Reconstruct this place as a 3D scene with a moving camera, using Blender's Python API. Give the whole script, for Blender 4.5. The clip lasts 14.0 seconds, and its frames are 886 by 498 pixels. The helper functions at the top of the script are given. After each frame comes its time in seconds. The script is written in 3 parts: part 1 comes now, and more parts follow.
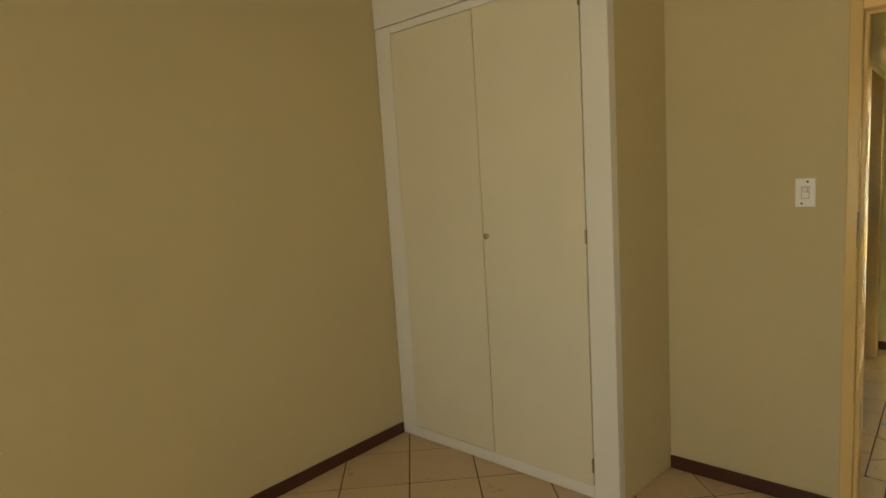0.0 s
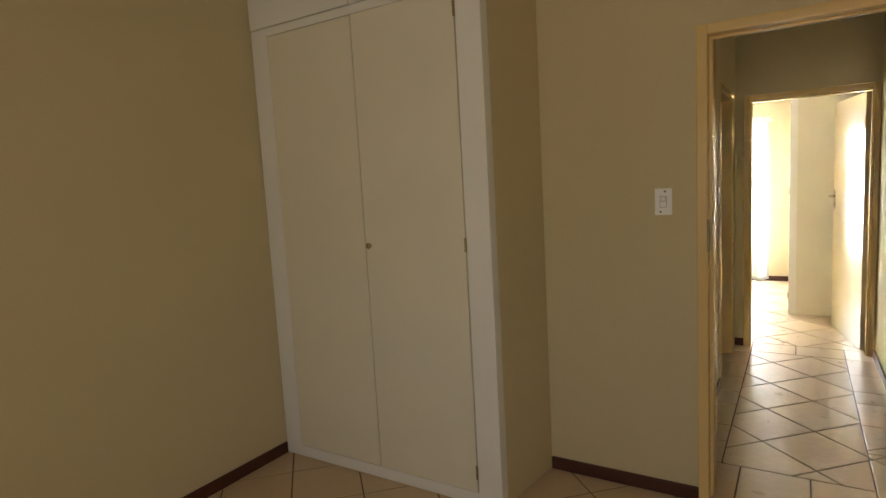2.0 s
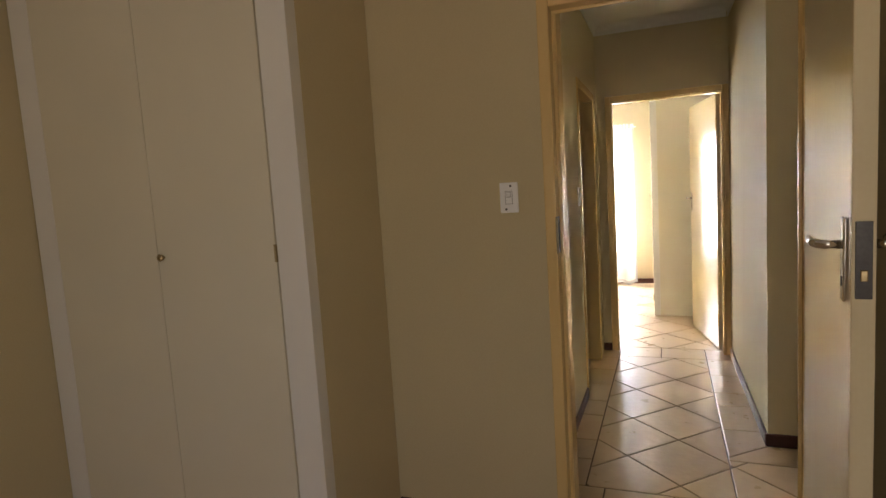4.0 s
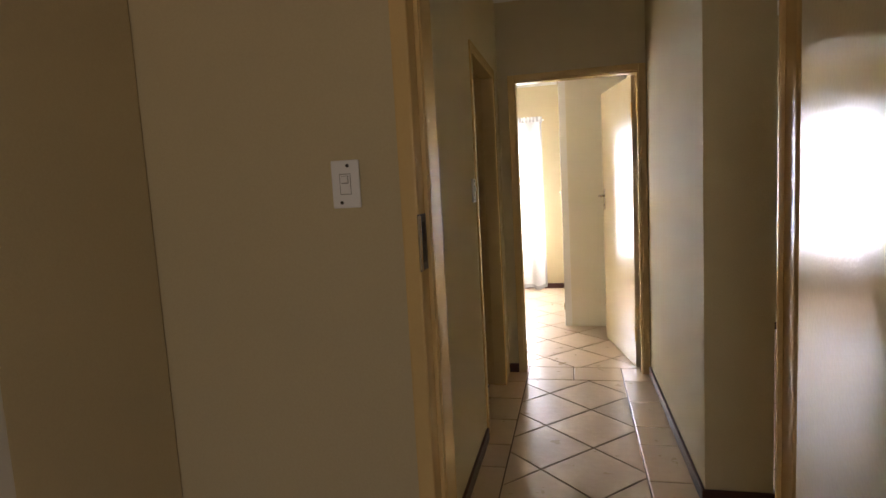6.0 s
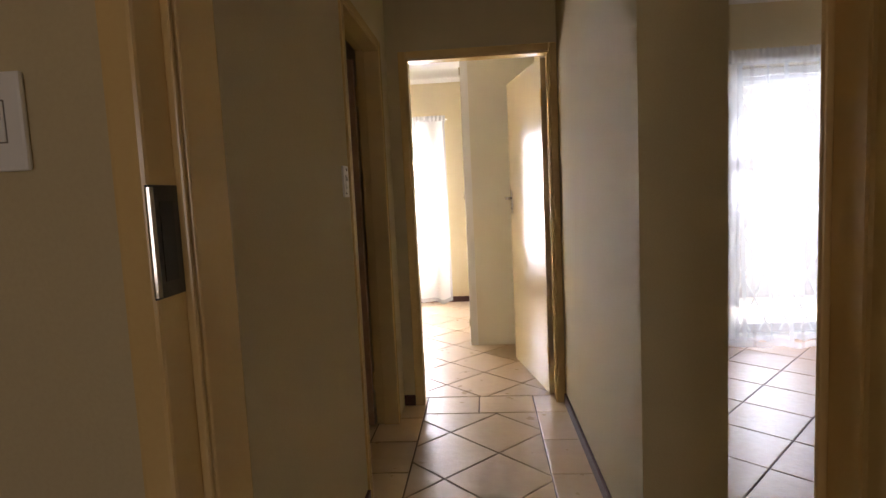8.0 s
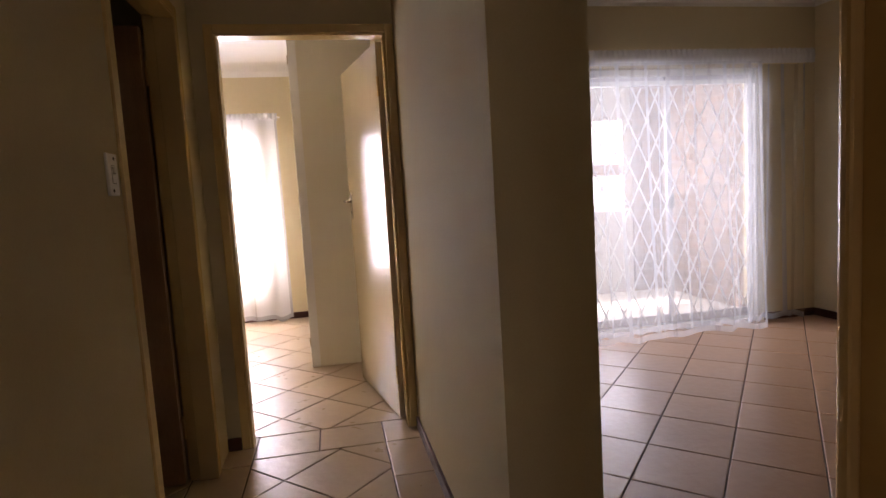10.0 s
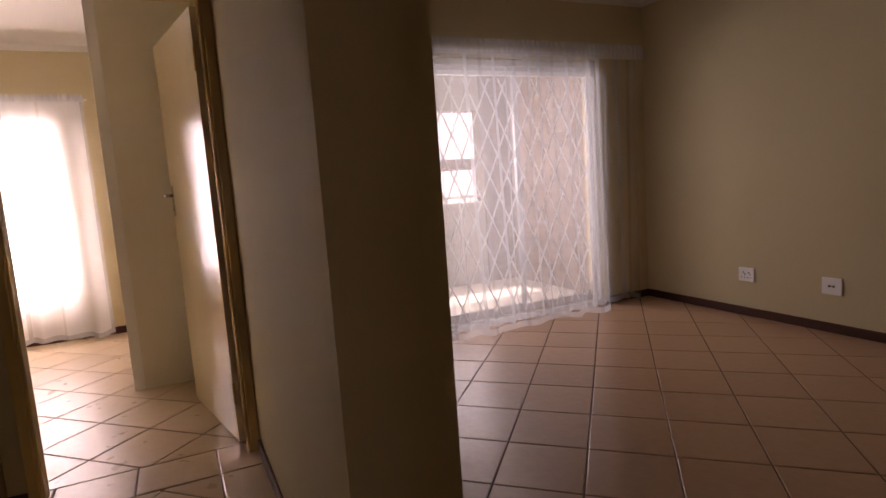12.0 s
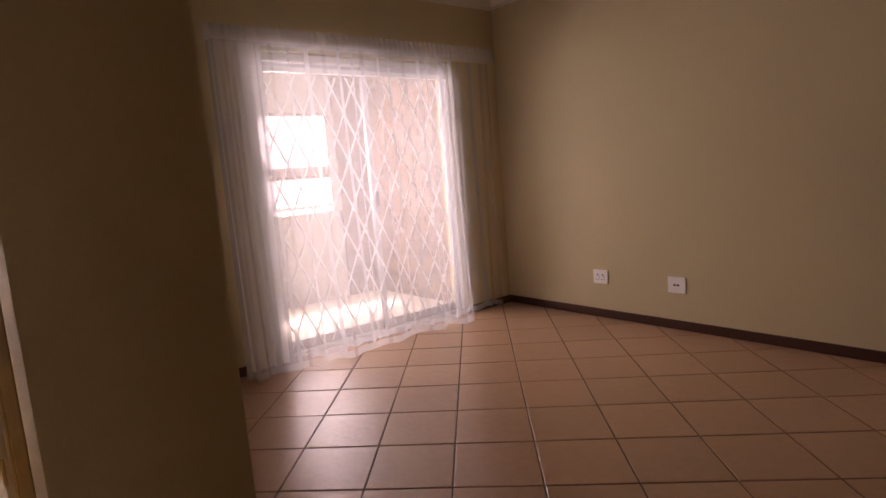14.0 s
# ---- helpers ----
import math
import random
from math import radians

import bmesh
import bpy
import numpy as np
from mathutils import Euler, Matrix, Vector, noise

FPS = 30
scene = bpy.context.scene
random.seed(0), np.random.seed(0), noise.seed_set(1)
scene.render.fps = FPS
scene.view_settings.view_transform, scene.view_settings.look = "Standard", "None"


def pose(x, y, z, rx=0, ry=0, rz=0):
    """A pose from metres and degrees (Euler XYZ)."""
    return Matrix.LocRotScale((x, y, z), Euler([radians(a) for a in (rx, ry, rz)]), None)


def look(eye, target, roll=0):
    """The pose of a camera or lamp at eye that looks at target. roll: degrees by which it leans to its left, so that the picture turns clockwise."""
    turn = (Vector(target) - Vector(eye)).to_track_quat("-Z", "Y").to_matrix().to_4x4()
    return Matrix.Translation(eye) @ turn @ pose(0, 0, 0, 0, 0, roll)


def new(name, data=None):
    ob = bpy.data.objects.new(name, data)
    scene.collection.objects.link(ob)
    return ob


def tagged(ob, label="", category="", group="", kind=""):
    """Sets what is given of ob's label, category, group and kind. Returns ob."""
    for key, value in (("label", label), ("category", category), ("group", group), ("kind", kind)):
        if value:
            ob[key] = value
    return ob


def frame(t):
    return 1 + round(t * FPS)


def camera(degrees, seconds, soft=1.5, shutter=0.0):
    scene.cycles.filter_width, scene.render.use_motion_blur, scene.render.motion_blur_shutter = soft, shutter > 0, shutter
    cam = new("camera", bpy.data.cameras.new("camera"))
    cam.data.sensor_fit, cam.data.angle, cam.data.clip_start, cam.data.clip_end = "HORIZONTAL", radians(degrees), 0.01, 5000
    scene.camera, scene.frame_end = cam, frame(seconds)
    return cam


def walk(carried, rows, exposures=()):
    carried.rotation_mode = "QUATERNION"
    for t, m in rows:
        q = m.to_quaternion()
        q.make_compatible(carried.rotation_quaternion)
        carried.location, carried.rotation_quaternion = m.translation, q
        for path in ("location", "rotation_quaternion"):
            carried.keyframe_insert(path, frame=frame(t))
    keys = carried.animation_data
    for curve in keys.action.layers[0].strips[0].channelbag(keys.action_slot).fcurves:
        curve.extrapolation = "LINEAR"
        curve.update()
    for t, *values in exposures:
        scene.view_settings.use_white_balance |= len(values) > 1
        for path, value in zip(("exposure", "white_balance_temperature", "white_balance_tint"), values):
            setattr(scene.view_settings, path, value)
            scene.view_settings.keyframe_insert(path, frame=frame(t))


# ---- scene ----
cam = camera(75.5, 14.0)
PATH = [
    (0, (0.29, 0.551, 1.528), (-1.041, 2.024, 1.285), -3.6),
    (0.5, (0.301, 0.557, 1.53), (-0.961, 2.091, 1.298), -3.4),
    (1, (0.318, 0.56, 1.533), (-0.869, 2.153, 1.305), -3.3),
    (1.5, (0.335, 0.584, 1.535), (-0.788, 2.223, 1.304), -3.4),
    (2, (0.34, 0.637, 1.51), (-0.717, 2.32, 1.285), -3.2),
    (2.5, (0.371, 0.718, 1.498), (-0.629, 2.435, 1.276), -3.1),
    (3, (0.395, 0.808, 1.486), (-0.534, 2.565, 1.266), -3.1),
    (3.5, (0.378, 0.995, 1.467), (-0.435, 2.808, 1.24), -3.2),
    (3.7, (0.398, 1.052, 1.449), (-0.38, 2.882, 1.233), -3.4),
    (5.8, (0.395, 1.903, 1.354), (-0.096, 3.831, 1.143), -3.1),
    (6, (0.375, 1.99, 1.36), (-0.081, 3.925, 1.142), -3.2),
    (6.5, (0.384, 2.174, 1.337), (0.003, 4.125, 1.123), -3.1),
    (7, (0.374, 2.405, 1.33), (0.083, 4.372, 1.113), -3.2),
    (7.2, (0.39, 2.452, 1.315), (0.115, 4.421, 1.104), -3.1),
    (9.3, (0.417, 3.007, 1.24), (0.616, 4.988, 1.052), -3.1),
    (9.5, (0.428, 3.035, 1.235), (0.68, 5.011, 1.047), -3.3),
    (10, (0.474, 3.065, 1.223), (0.846, 5.021, 1.031), -3.4),
    (10.5, (0.493, 3.119, 1.217), (0.971, 5.051, 1.013), -3.5),
    (11, (0.523, 3.192, 1.192), (1.114, 5.09, 0.979), -3.7),
    (11.5, (0.551, 3.257, 1.19), (1.263, 5.112, 0.959), -3.7),
    (12, (0.6, 3.297, 1.192), (1.434, 5.099, 0.953), -4.0),
    (12.5, (0.648, 3.345, 1.203), (1.589, 5.092, 0.955), -4.0),
    (13, (0.722, 3.402, 1.204), (1.765, 5.09, 0.951), -4.3),
    (13.5, (0.799, 3.47, 1.197), (1.933, 5.098, 0.943), -4.5),
    (14, (0.849, 3.529, 1.189), (2.072, 5.091, 0.938), -4.8),
]
EXPOSURE = [(0, 3.34, 7050, -2), (0.5, 3.42, 6750, 3), (1.5, 3.04, 6450, 8), (3, 2.86, 6250, 14), (6.5, 2.20, 6250, 21), (7.2, 2.18, 6300, 22), (9.5, 1.38, 6700, 31), (10.5, 1.20, 6950, 37),
            (11.2, 0.98, 7350, 41), (12, 0.62, 7900, 44), (13, 0.68, 8100, 47), (14, 1.20, 8250, 50)]
walk(cam, [(t, look(e, g, r)) for t, e, g, r in PATH], EXPOSURE)

# ---- daylight ----
SUN_WAY = Vector((0.09, -0.53, -1.0)).normalized()
world = bpy.data.worlds.new("sky")
scene.world = world
world.use_nodes = True
wn = world.node_tree.nodes
sky = wn.new("ShaderNodeTexSky")
sky.sky_type = "NISHITA"
sky.sun_disc = False
sky.sun_elevation = math.asin(-SUN_WAY.z)
sky.sun_rotation = math.atan2(-SUN_WAY.x, -SUN_WAY.y)
wn["Background"].inputs[1].default_value = 0.05
world.node_tree.links.new(sky.outputs[0], wn["Background"].inputs[0])


def lamp(name, kind, m, energy, colour=(1, 1, 1), size=(1, 1)):
    data = bpy.data.lights.new(name, kind)
    data.energy, data.color = energy, colour
    if kind == "AREA":
        data.shape, data.size, data.size_y = "RECTANGLE", size[0], size[1]
    ob = new(name, data)
    ob.matrix_world = m
    return ob


sun = lamp("sun", "SUN", look((0, 0, 9), Vector((0, 0, 9)) + SUN_WAY), 5.0, (1.0, 0.96, 0.90))
sun.data.angle = radians(0.53)
# sky light in the window openings; the bedroom's lamp and window are unseen additions
lamp("added_light_bedroom", "AREA", look((0.30, -0.84, 1.35), (0.30, 2, 1.2)), 2.4, (1.0, 0.91, 0.78), (1.0, 1.3))
lamp("window_light_back", "AREA", look((-0.735, 9.245, 1.17), (-0.735, 5, 1.0)), 38, (0.96, 0.99, 1.0), (0.92, 1.42))
lamp("window_light_balcony", "AREA", look((2.5, 9.06, 1.43), (2.5, 5, 1.2)), 58, (0.84, 0.95, 1.0), (2.6, 1.0))

# ---- materials ----
def node_material(name):
    m = bpy.data.materials.new(name)
    m.use_nodes = True
    nt = m.node_tree
    return m, nt.nodes, nt.links, nt.nodes["Principled BSDF"]


def surface(name, colour, rough=0.5, vary=0.06, scale=3.0, grain=120.0, bump=0.05, metal=0.0, coat=0.0, per_object=0.0,
            streak=(1, 1, 1), rough_vary=0.06, depth=0.002, specular=0.5):
    """A painted, fired or metal surface: blotches at one scale, grain and relief at a finer one."""
    m, n, l, p = node_material(name)
    co = n.new("ShaderNodeNewGeometry")
    mp = n.new("ShaderNodeMapping")
    mp.inputs["Scale"].default_value = streak
    l.new(co.outputs["Position"], mp.inputs[0])
    big = n.new("ShaderNodeTexNoise")
    big.inputs["Scale"].default_value, big.inputs["Detail"].default_value = scale, 5
    small = n.new("ShaderNodeTexNoise")
    small.inputs["Scale"].default_value, small.inputs["Detail"].default_value = grain, 3
    l.new(mp.outputs[0], big.inputs["Vector"])
    l.new(mp.outputs[0], small.inputs["Vector"])
    mix = n.new("ShaderNodeMix")
    mix.data_type = "RGBA"
    mix.inputs[6].default_value = (*[c * (1 - vary) for c in colour], 1)
    mix.inputs[7].default_value = (*[min(1, c * (1 + vary)) for c in colour], 1)
    l.new(big.outputs["Fac"], mix.inputs[0])
    fine = n.new("ShaderNodeMix")
    fine.data_type, fine.blend_type = "RGBA", "OVERLAY"
    fine.inputs[0].default_value = min(1, vary * 1.5)
    l.new(mix.outputs[2], fine.inputs[6])
    l.new(small.outputs["Fac"], fine.inputs[7])
    out = fine.outputs[2]
    if per_object:
        info = n.new("ShaderNodeObjectInfo")
        ramp = n.new("ShaderNodeMapRange")
        ramp.inputs["To Min"].default_value, ramp.inputs["To Max"].default_value = 1 - per_object, 1 + per_object
        l.new(info.outputs["Random"], ramp.inputs["Value"])
        hs = n.new("ShaderNodeHueSaturation")
        l.new(ramp.outputs[0], hs.inputs["Value"])
        l.new(out, hs.inputs["Color"])
        out = hs.outputs[0]
    l.new(out, p.inputs["Base Color"])
    rr = n.new("ShaderNodeMapRange")
    rr.inputs["To Min"].default_value, rr.inputs["To Max"].default_value = max(0.02, rough - rough_vary), rough + rough_vary
    l.new(big.outputs["Fac"], rr.inputs["Value"])
    l.new(rr.outputs[0], p.inputs["Roughness"])
    p.inputs["Metallic"].default_value = metal
    p.inputs["Coat Weight"].default_value = coat
    p.inputs["Coat Roughness"].default_value = 0.08
    p.inputs["Specular IOR Level"].default_value = specular
    if bump:
        b = n.new("ShaderNodeBump")
        b.inputs["Strength"].default_value, b.inputs["Distance"].default_value = bump, depth
        l.new(small.outputs["Fac"], b.inputs["Height"])
        l.new(b.outputs[0], p.inputs["Normal"])
        if coat:
            l.new(b.outputs[0], p.inputs["Coat Normal"])
    return m


WALL = surface("wall_paint_cream", (0.62, 0.525, 0.325), 0.8, 0.05, 1.3, 160, 0.25, specular=0.2)
CEILING = surface("ceiling_paint_white", (0.78, 0.76, 0.70), 0.7, 0.03, 1.0, 120, 0.15)
ENAMEL = surface("enamel_cream", (0.76, 0.545, 0.235), 0.2, 0.04, 2.0, 130, 0.06, depth=0.001)
DOOR = surface("door_enamel", (0.76, 0.65, 0.42), 0.085, 0.04, 2.0, 100, 0.42, depth=0.0011, specular=0.27, rough_vary=0.02)
DOOR_BROWN = surface("door_reddish_brown", (0.46, 0.27, 0.16), 0.35, 0.15, 4.0, 60, 0.2, streak=(8, 8, 0.8))
CUPBOARD = surface("cupboard_paint", (0.80, 0.75, 0.61), 0.42, 0.05, 2.5, 220, 0.2)
CUPBOARD_WHITE = surface("cupboard_trim_white", (0.86, 0.84, 0.80), 0.4, 0.04, 3, 200, 0.15)
SKIRTING = surface("skirting_dark_wood", (0.075, 0.028, 0.019), 0.42, 0.3, 6, 40, 0.2, streak=(6, 6, 40), specular=0.3)
TILE = surface("floor_tile_beige", (0.61, 0.455, 0.295), 0.30, 0.06, 7, 20, 0.6, per_object=0.05, rough_vary=0.08, depth=0.0025)
TILE_WARM = surface("floor_tile_terracotta_beige", (0.55, 0.335, 0.205), 0.32, 0.06, 7, 20, 0.6, per_object=0.05, rough_vary=0.08, depth=0.0025)
GROUT = surface("grout_brown", (0.13, 0.085, 0.06), 0.85, 0.2, 20, 200, 0.3)
BRICK = surface("brick_orange", (0.19, 0.115, 0.075), 0.8, 0.25, 12, 90, 0.5, per_object=0.25, depth=0.004)
MORTAR = surface("mortar_grey", (0.28, 0.255, 0.22), 0.9, 0.15, 10, 120, 0.4)
PLASTER = surface("balcony_plaster", (0.42, 0.41, 0.39), 0.85, 0.08, 2, 70, 0.4)
SCREED = surface("balcony_screed", (0.62, 0.58, 0.52), 0.8, 0.1, 4, 80, 0.3)

CHROME = surface("chrome", (0.55, 0.53, 0.50), 0.12, 0.03, 20, 150, 0.0, metal=1.0)
BRASS = surface("aged_brass", (0.42, 0.33, 0.18), 0.3, 0.2, 40, 150, 0.05, metal=1.0)
DARK_METAL = surface("dark_metal", (0.06, 0.055, 0.05), 0.35, 0.2, 20, 150, 0.05, metal=0.8)
PLASTIC = surface("white_plastic", (0.90, 0.89, 0.87), 0.3, 0.02, 4, 200, 0.03)
JOINT_SHADE = surface("joint_shade_grey", (0.22, 0.20, 0.18), 0.7, 0.1, 10, 100, 0.0)
SOCKET_HOLE = surface("socket_hole_black", (0.02, 0.02, 0.02), 0.6, 0.1, 10, 100, 0.0)
SASH = surface("grey_aluminium", (0.42, 0.42, 0.43), 0.4, 0.05, 8, 150, 0.05, metal=0.4)
ALUMINIUM = surface("white_coated_aluminium", (0.82, 0.81, 0.79), 0.5, 0.04, 8, 150, 0.05)
# far roof's colour, paled to hold the glare seen through the net
ROOF_GLARE = surface("roof_edge_glare_pink", (0.72, 0.55, 0.46), 0.7, 0.08, 3, 30, 0.2)
ROOF = surface("roof_tile_red", (0.40, 0.20, 0.13), 0.8, 0.2, 4, 20, 0.5)
GROUND = surface("dry_ground", (0.22, 0.18, 0.12), 0.95, 0.3, 0.4, 6, 0.5)


def glass_material():
    m, n, l, p = node_material("clear_glass")
    n.remove(p)
    g, t, mix, f = (n.new(k) for k in ("ShaderNodeBsdfGlossy", "ShaderNodeBsdfTransparent", "ShaderNodeMixShader", "ShaderNodeFresnel"))
    g.inputs["Roughness"].default_value = 0.02
    f.inputs["IOR"].default_value = 1.45
    l.new(f.outputs[0], mix.inputs[0])
    l.new(t.outputs[0], mix.inputs[1])
    l.new(g.outputs[0], mix.inputs[2])
    l.new(mix.outputs[0], n["Material Output"].inputs[0])
    return m


def sheer_material(name, cover, colour=(0.91, 0.92, 0.95)):
    """Net curtain: part open weave, part thread that scatters light both ways."""
    m, n, l, p = node_material(name)
    n.remove(p)
    t, d, tr, add, mix = (n.new(k) for k in ("ShaderNodeBsdfTransparent", "ShaderNodeBsdfDiffuse", "ShaderNodeBsdfTranslucent",
                                             "ShaderNodeMixShader", "ShaderNodeMixShader"))
    d.inputs["Color"].default_value = tr.inputs["Color"].default_value = (*colour, 1)
    add.inputs[0].default_value = 0.55
    l.new(d.outputs[0], add.inputs[1])
    l.new(tr.outputs[0], add.inputs[2])
    co, wv, rg = n.new("ShaderNodeTexCoord"), n.new("ShaderNodeTexNoise"), n.new("ShaderNodeMapRange")
    mp = n.new("ShaderNodeMapping")
    mp.inputs["Scale"].default_value = (60, 60, 1.5)
    l.new(co.outputs["Object"], mp.inputs[0])
    l.new(mp.outputs[0], wv.inputs["Vector"])
    wv.inputs["Scale"].default_value = 1.0
    rg.inputs["From Min"].default_value, rg.inputs["From Max"].default_value = 0.3, 0.7
    rg.inputs["To Min"].default_value, rg.inputs["To Max"].default_value = cover - 0.010, cover + 0.010
    l.new(wv.outputs["Fac"], rg.inputs["Value"])
    l.new(rg.outputs[0], mix.inputs[0])
    l.new(t.outputs[0], mix.inputs[1])
    l.new(add.outputs[0], mix.inputs[2])
    l.new(mix.outputs[0], n["Material Output"].inputs[0])
    return m


GLASS = glass_material()
SHEER = sheer_material("sheer_net", 0.236)
SHEER_CLOSE = sheer_material("sheer_net_close_weave", 0.66)
SHEER_DENSE = sheer_material("sheer_net_gathered", 0.62)
SHEER_FOLD = sheer_material("sheer_net_fold", 0.40)


# ---- building helpers ----
def link(name, bm, material, parent=None, smooth=False):
    me = bpy.data.meshes.new(name)
    bmesh.ops.recalc_face_normals(bm, faces=bm.faces)
    bm.to_mesh(me)
    bm.free()
    me.materials.append(material)
    if smooth:
        for f in me.polygons:
            f.use_smooth = True
    ob = new(name, me)
    if parent:
        ob.parent = parent
    return ob


def part(name, bm, material, parent, label="", smooth=False):
    return tagged(link(name, bm, material, parent, smooth), label)


def structure(name, bm, material, label, category, smooth=False):
    return tagged(link(name, bm, material, None, smooth), label, category, kind="structure")


def thing(name, m, label, category, group="", kind=""):
    ob = new(name)
    ob.empty_display_size = 0.1
    ob.matrix_world = m
    return tagged(ob, label, category, group, kind)


def box(lo, hi, bevel=0.0, bm=None):
    """A box between two corners, its edges rounded by bevel."""
    bm = bm or bmesh.new()
    c, s = [(a + b) / 2 for a, b in zip(lo, hi)], [abs(b - a) for a, b in zip(lo, hi)]
    made = bmesh.ops.create_cube(bm, size=1, matrix=Matrix.Translation(c) @ Matrix.Diagonal((*s, 1)))
    if bevel:
        edges = list({e for v in made["verts"] for e in v.link_edges})
        bmesh.ops.bevel(bm, geom=edges, offset=min(bevel, min(s) * 0.45), segments=2, affect="EDGES", profile=0.6)
    return bm


def rod(a, b, r, sides=14, bm=None, r2=None):
    """A round bar from a to b."""
    bm = bm or bmesh.new()
    a, b = Vector(a), Vector(b)
    turn = (b - a).to_track_quat("Z", "Y").to_matrix().to_4x4()
    bmesh.ops.create_cone(bm, cap_ends=True, segments=sides, radius1=r, radius2=r if r2 is None else r2, depth=(b - a).length,
                          matrix=Matrix.Translation((a + b) / 2) @ turn)
    return bm


def pipe(points, r, sides=10):
    """A round bar bent through points."""
    bm = bmesh.new()
    rings = []
    pts = [Vector(p) for p in points]
    for i, p in enumerate(pts):
        way = (pts[min(i + 1, len(pts) - 1)] - pts[max(i - 1, 0)]).normalized()
        m = way.to_track_quat("Z", "Y").to_matrix()
        rings.append([bm.verts.new(p + m @ Vector((r * math.cos(k * math.tau / sides), r * math.sin(k * math.tau / sides), 0))) for k in range(sides)])
    for a, b in zip(rings, rings[1:]):
        for k in range(sides):
            bm.faces.new((a[k], a[(k + 1) % sides], b[(k + 1) % sides], b[k]))
    bm.faces.new(rings[0])
    bm.faces.new(rings[-1])
    return bm


def slab_wall(name, lo, hi, label, holes=(), material=None, category="wall"):
    """A wall box; holes: (from, to, bottom, top) along its long side, cut right through."""
    along = 0 if hi[0] - lo[0] > hi[1] - lo[1] else 1
    us = sorted({lo[along], hi[along], *[h[0] for h in holes], *[h[1] for h in holes]})
    zs = sorted({lo[2], hi[2], *[h[2] for h in holes], *[h[3] for h in holes]})
    bm = bmesh.new()
    verts = {}

    def vert(u, z, side):
        key = (round(u, 5), round(z, 5), side)
        if key not in verts:
            p = [0, 0, z]
            p[along], p[1 - along] = u, (lo, hi)[side][1 - along]
            verts[key] = bm.verts.new(p)
        return verts[key]

    solid = {}
    for i in range(len(us) - 1):
        for j in range(len(zs) - 1):
            u, z = (us[i] + us[i + 1]) / 2, (zs[j] + zs[j + 1]) / 2
            solid[i, j] = not any(h[0] < u < h[1] and h[2] < z < h[3] for h in holes)
    for (i, j), full in solid.items():
        if not full:
            continue
        q = [(us[i], zs[j]), (us[i + 1], zs[j]), (us[i + 1], zs[j + 1]), (us[i], zs[j + 1])]
        for s in (0, 1):
            bm.faces.new([vert(*p, s) for p in q])
        for k, (di, dj) in enumerate(((0, -1), (1, 0), (0, 1), (-1, 0))):
            if not solid.get((i + di, j + dj), False):
                a, b = q[k], q[(k + 1) % 4]
                bm.faces.new((vert(*a, 0), vert(*b, 0), vert(*b, 1), vert(*a, 1)))
    return structure(name, bm, material or WALL, label, category)


# ---- plan ----
H = 2.64              # ceiling height
BED_W, BED_E, BED_S, BED_N = -2.2, 0.95, -0.90, 3.33
HALL_W, HALL_E, HALL_S, HALL_N = -0.123, 0.830, 3.39, 6.0
HALL_OUT = 0.858        # the east wall stands a little askew: its open end lies further out
PIL_E, PIL_S = 1.112, 4.388
LIV_E, LIV_N, LIV_S = 4.485, 7.23, -1.0
BACK_W, BACK_E, BACK_S, BACK_N = -2.4, 0.86, 6.11, 9.26
D0, D1 = 0.016, 0.810   # the bedroom door's clear opening
E0, E1 = 0.0, 0.786     # the back room door's clear opening
S0, S1 = 4.955, 5.71    # the side door's clear opening
DOOR_H, FRAME = 2.025, 0.055

slab_wall("wall_bedroom_west", (BED_W - 0.22, BED_S - 0.22, 0), (BED_W, BED_N + 0.1, H), "cream painted plaster wall of the bedroom")
slab_wall("wall_bedroom_south", (BED_W, BED_S - 0.22, 0), (BED_E, BED_S, H), "cream painted plaster wall with an added, unseen window", [(-0.22, 0.82, 0.7, 2.0)])
slab_wall("wall_bedroom_north", (BED_W, BED_N, 0), (BED_E + 0.1, HALL_S, H), "cream painted wall with a doorway to the passage", [(D0 - 0.045, D1 + 0.045, -0.01, 2.055 + 0.045)])
structure("wall_passage_return", box((HALL_W, HALL_S, 0), (D0 - 0.051, 3.505, H)), WALL, "cream painted wall end beside the door frame", "wall")
slab_wall("wall_bedroom_east", (BED_E, BED_S - 0.22, 0), (BED_E + 0.1, BED_N, H), "cream painted plaster wall")
slab_wall("wall_passage_west", (HALL_W - 0.11, HALL_S, 0), (HALL_W, HALL_N, H), "cream painted passage wall with a side doorway", [(S0 - 0.045, S1 + 0.045, -0.01, DOOR_H + 0.045)])
slab_wall("wall_passage_north", (BACK_W, HALL_N, 0), (HALL_OUT, BACK_S, H), "cream painted wall at the end of the passage", [(E0 - 0.045, E1 + 0.045, -0.01, DOOR_H + 0.045)])
def askew(ob):
    """Swings the passage side of a piece out with the east wall, hinged at its far end."""
    for v in ob.data.vertices:
        if v.co.x < HALL_E + 0.09 and v.co.y < LIV_N:
            v.co.x += (HALL_OUT - HALL_E) * (LIV_N - v.co.y) / (LIV_N - PIL_S)
    return ob


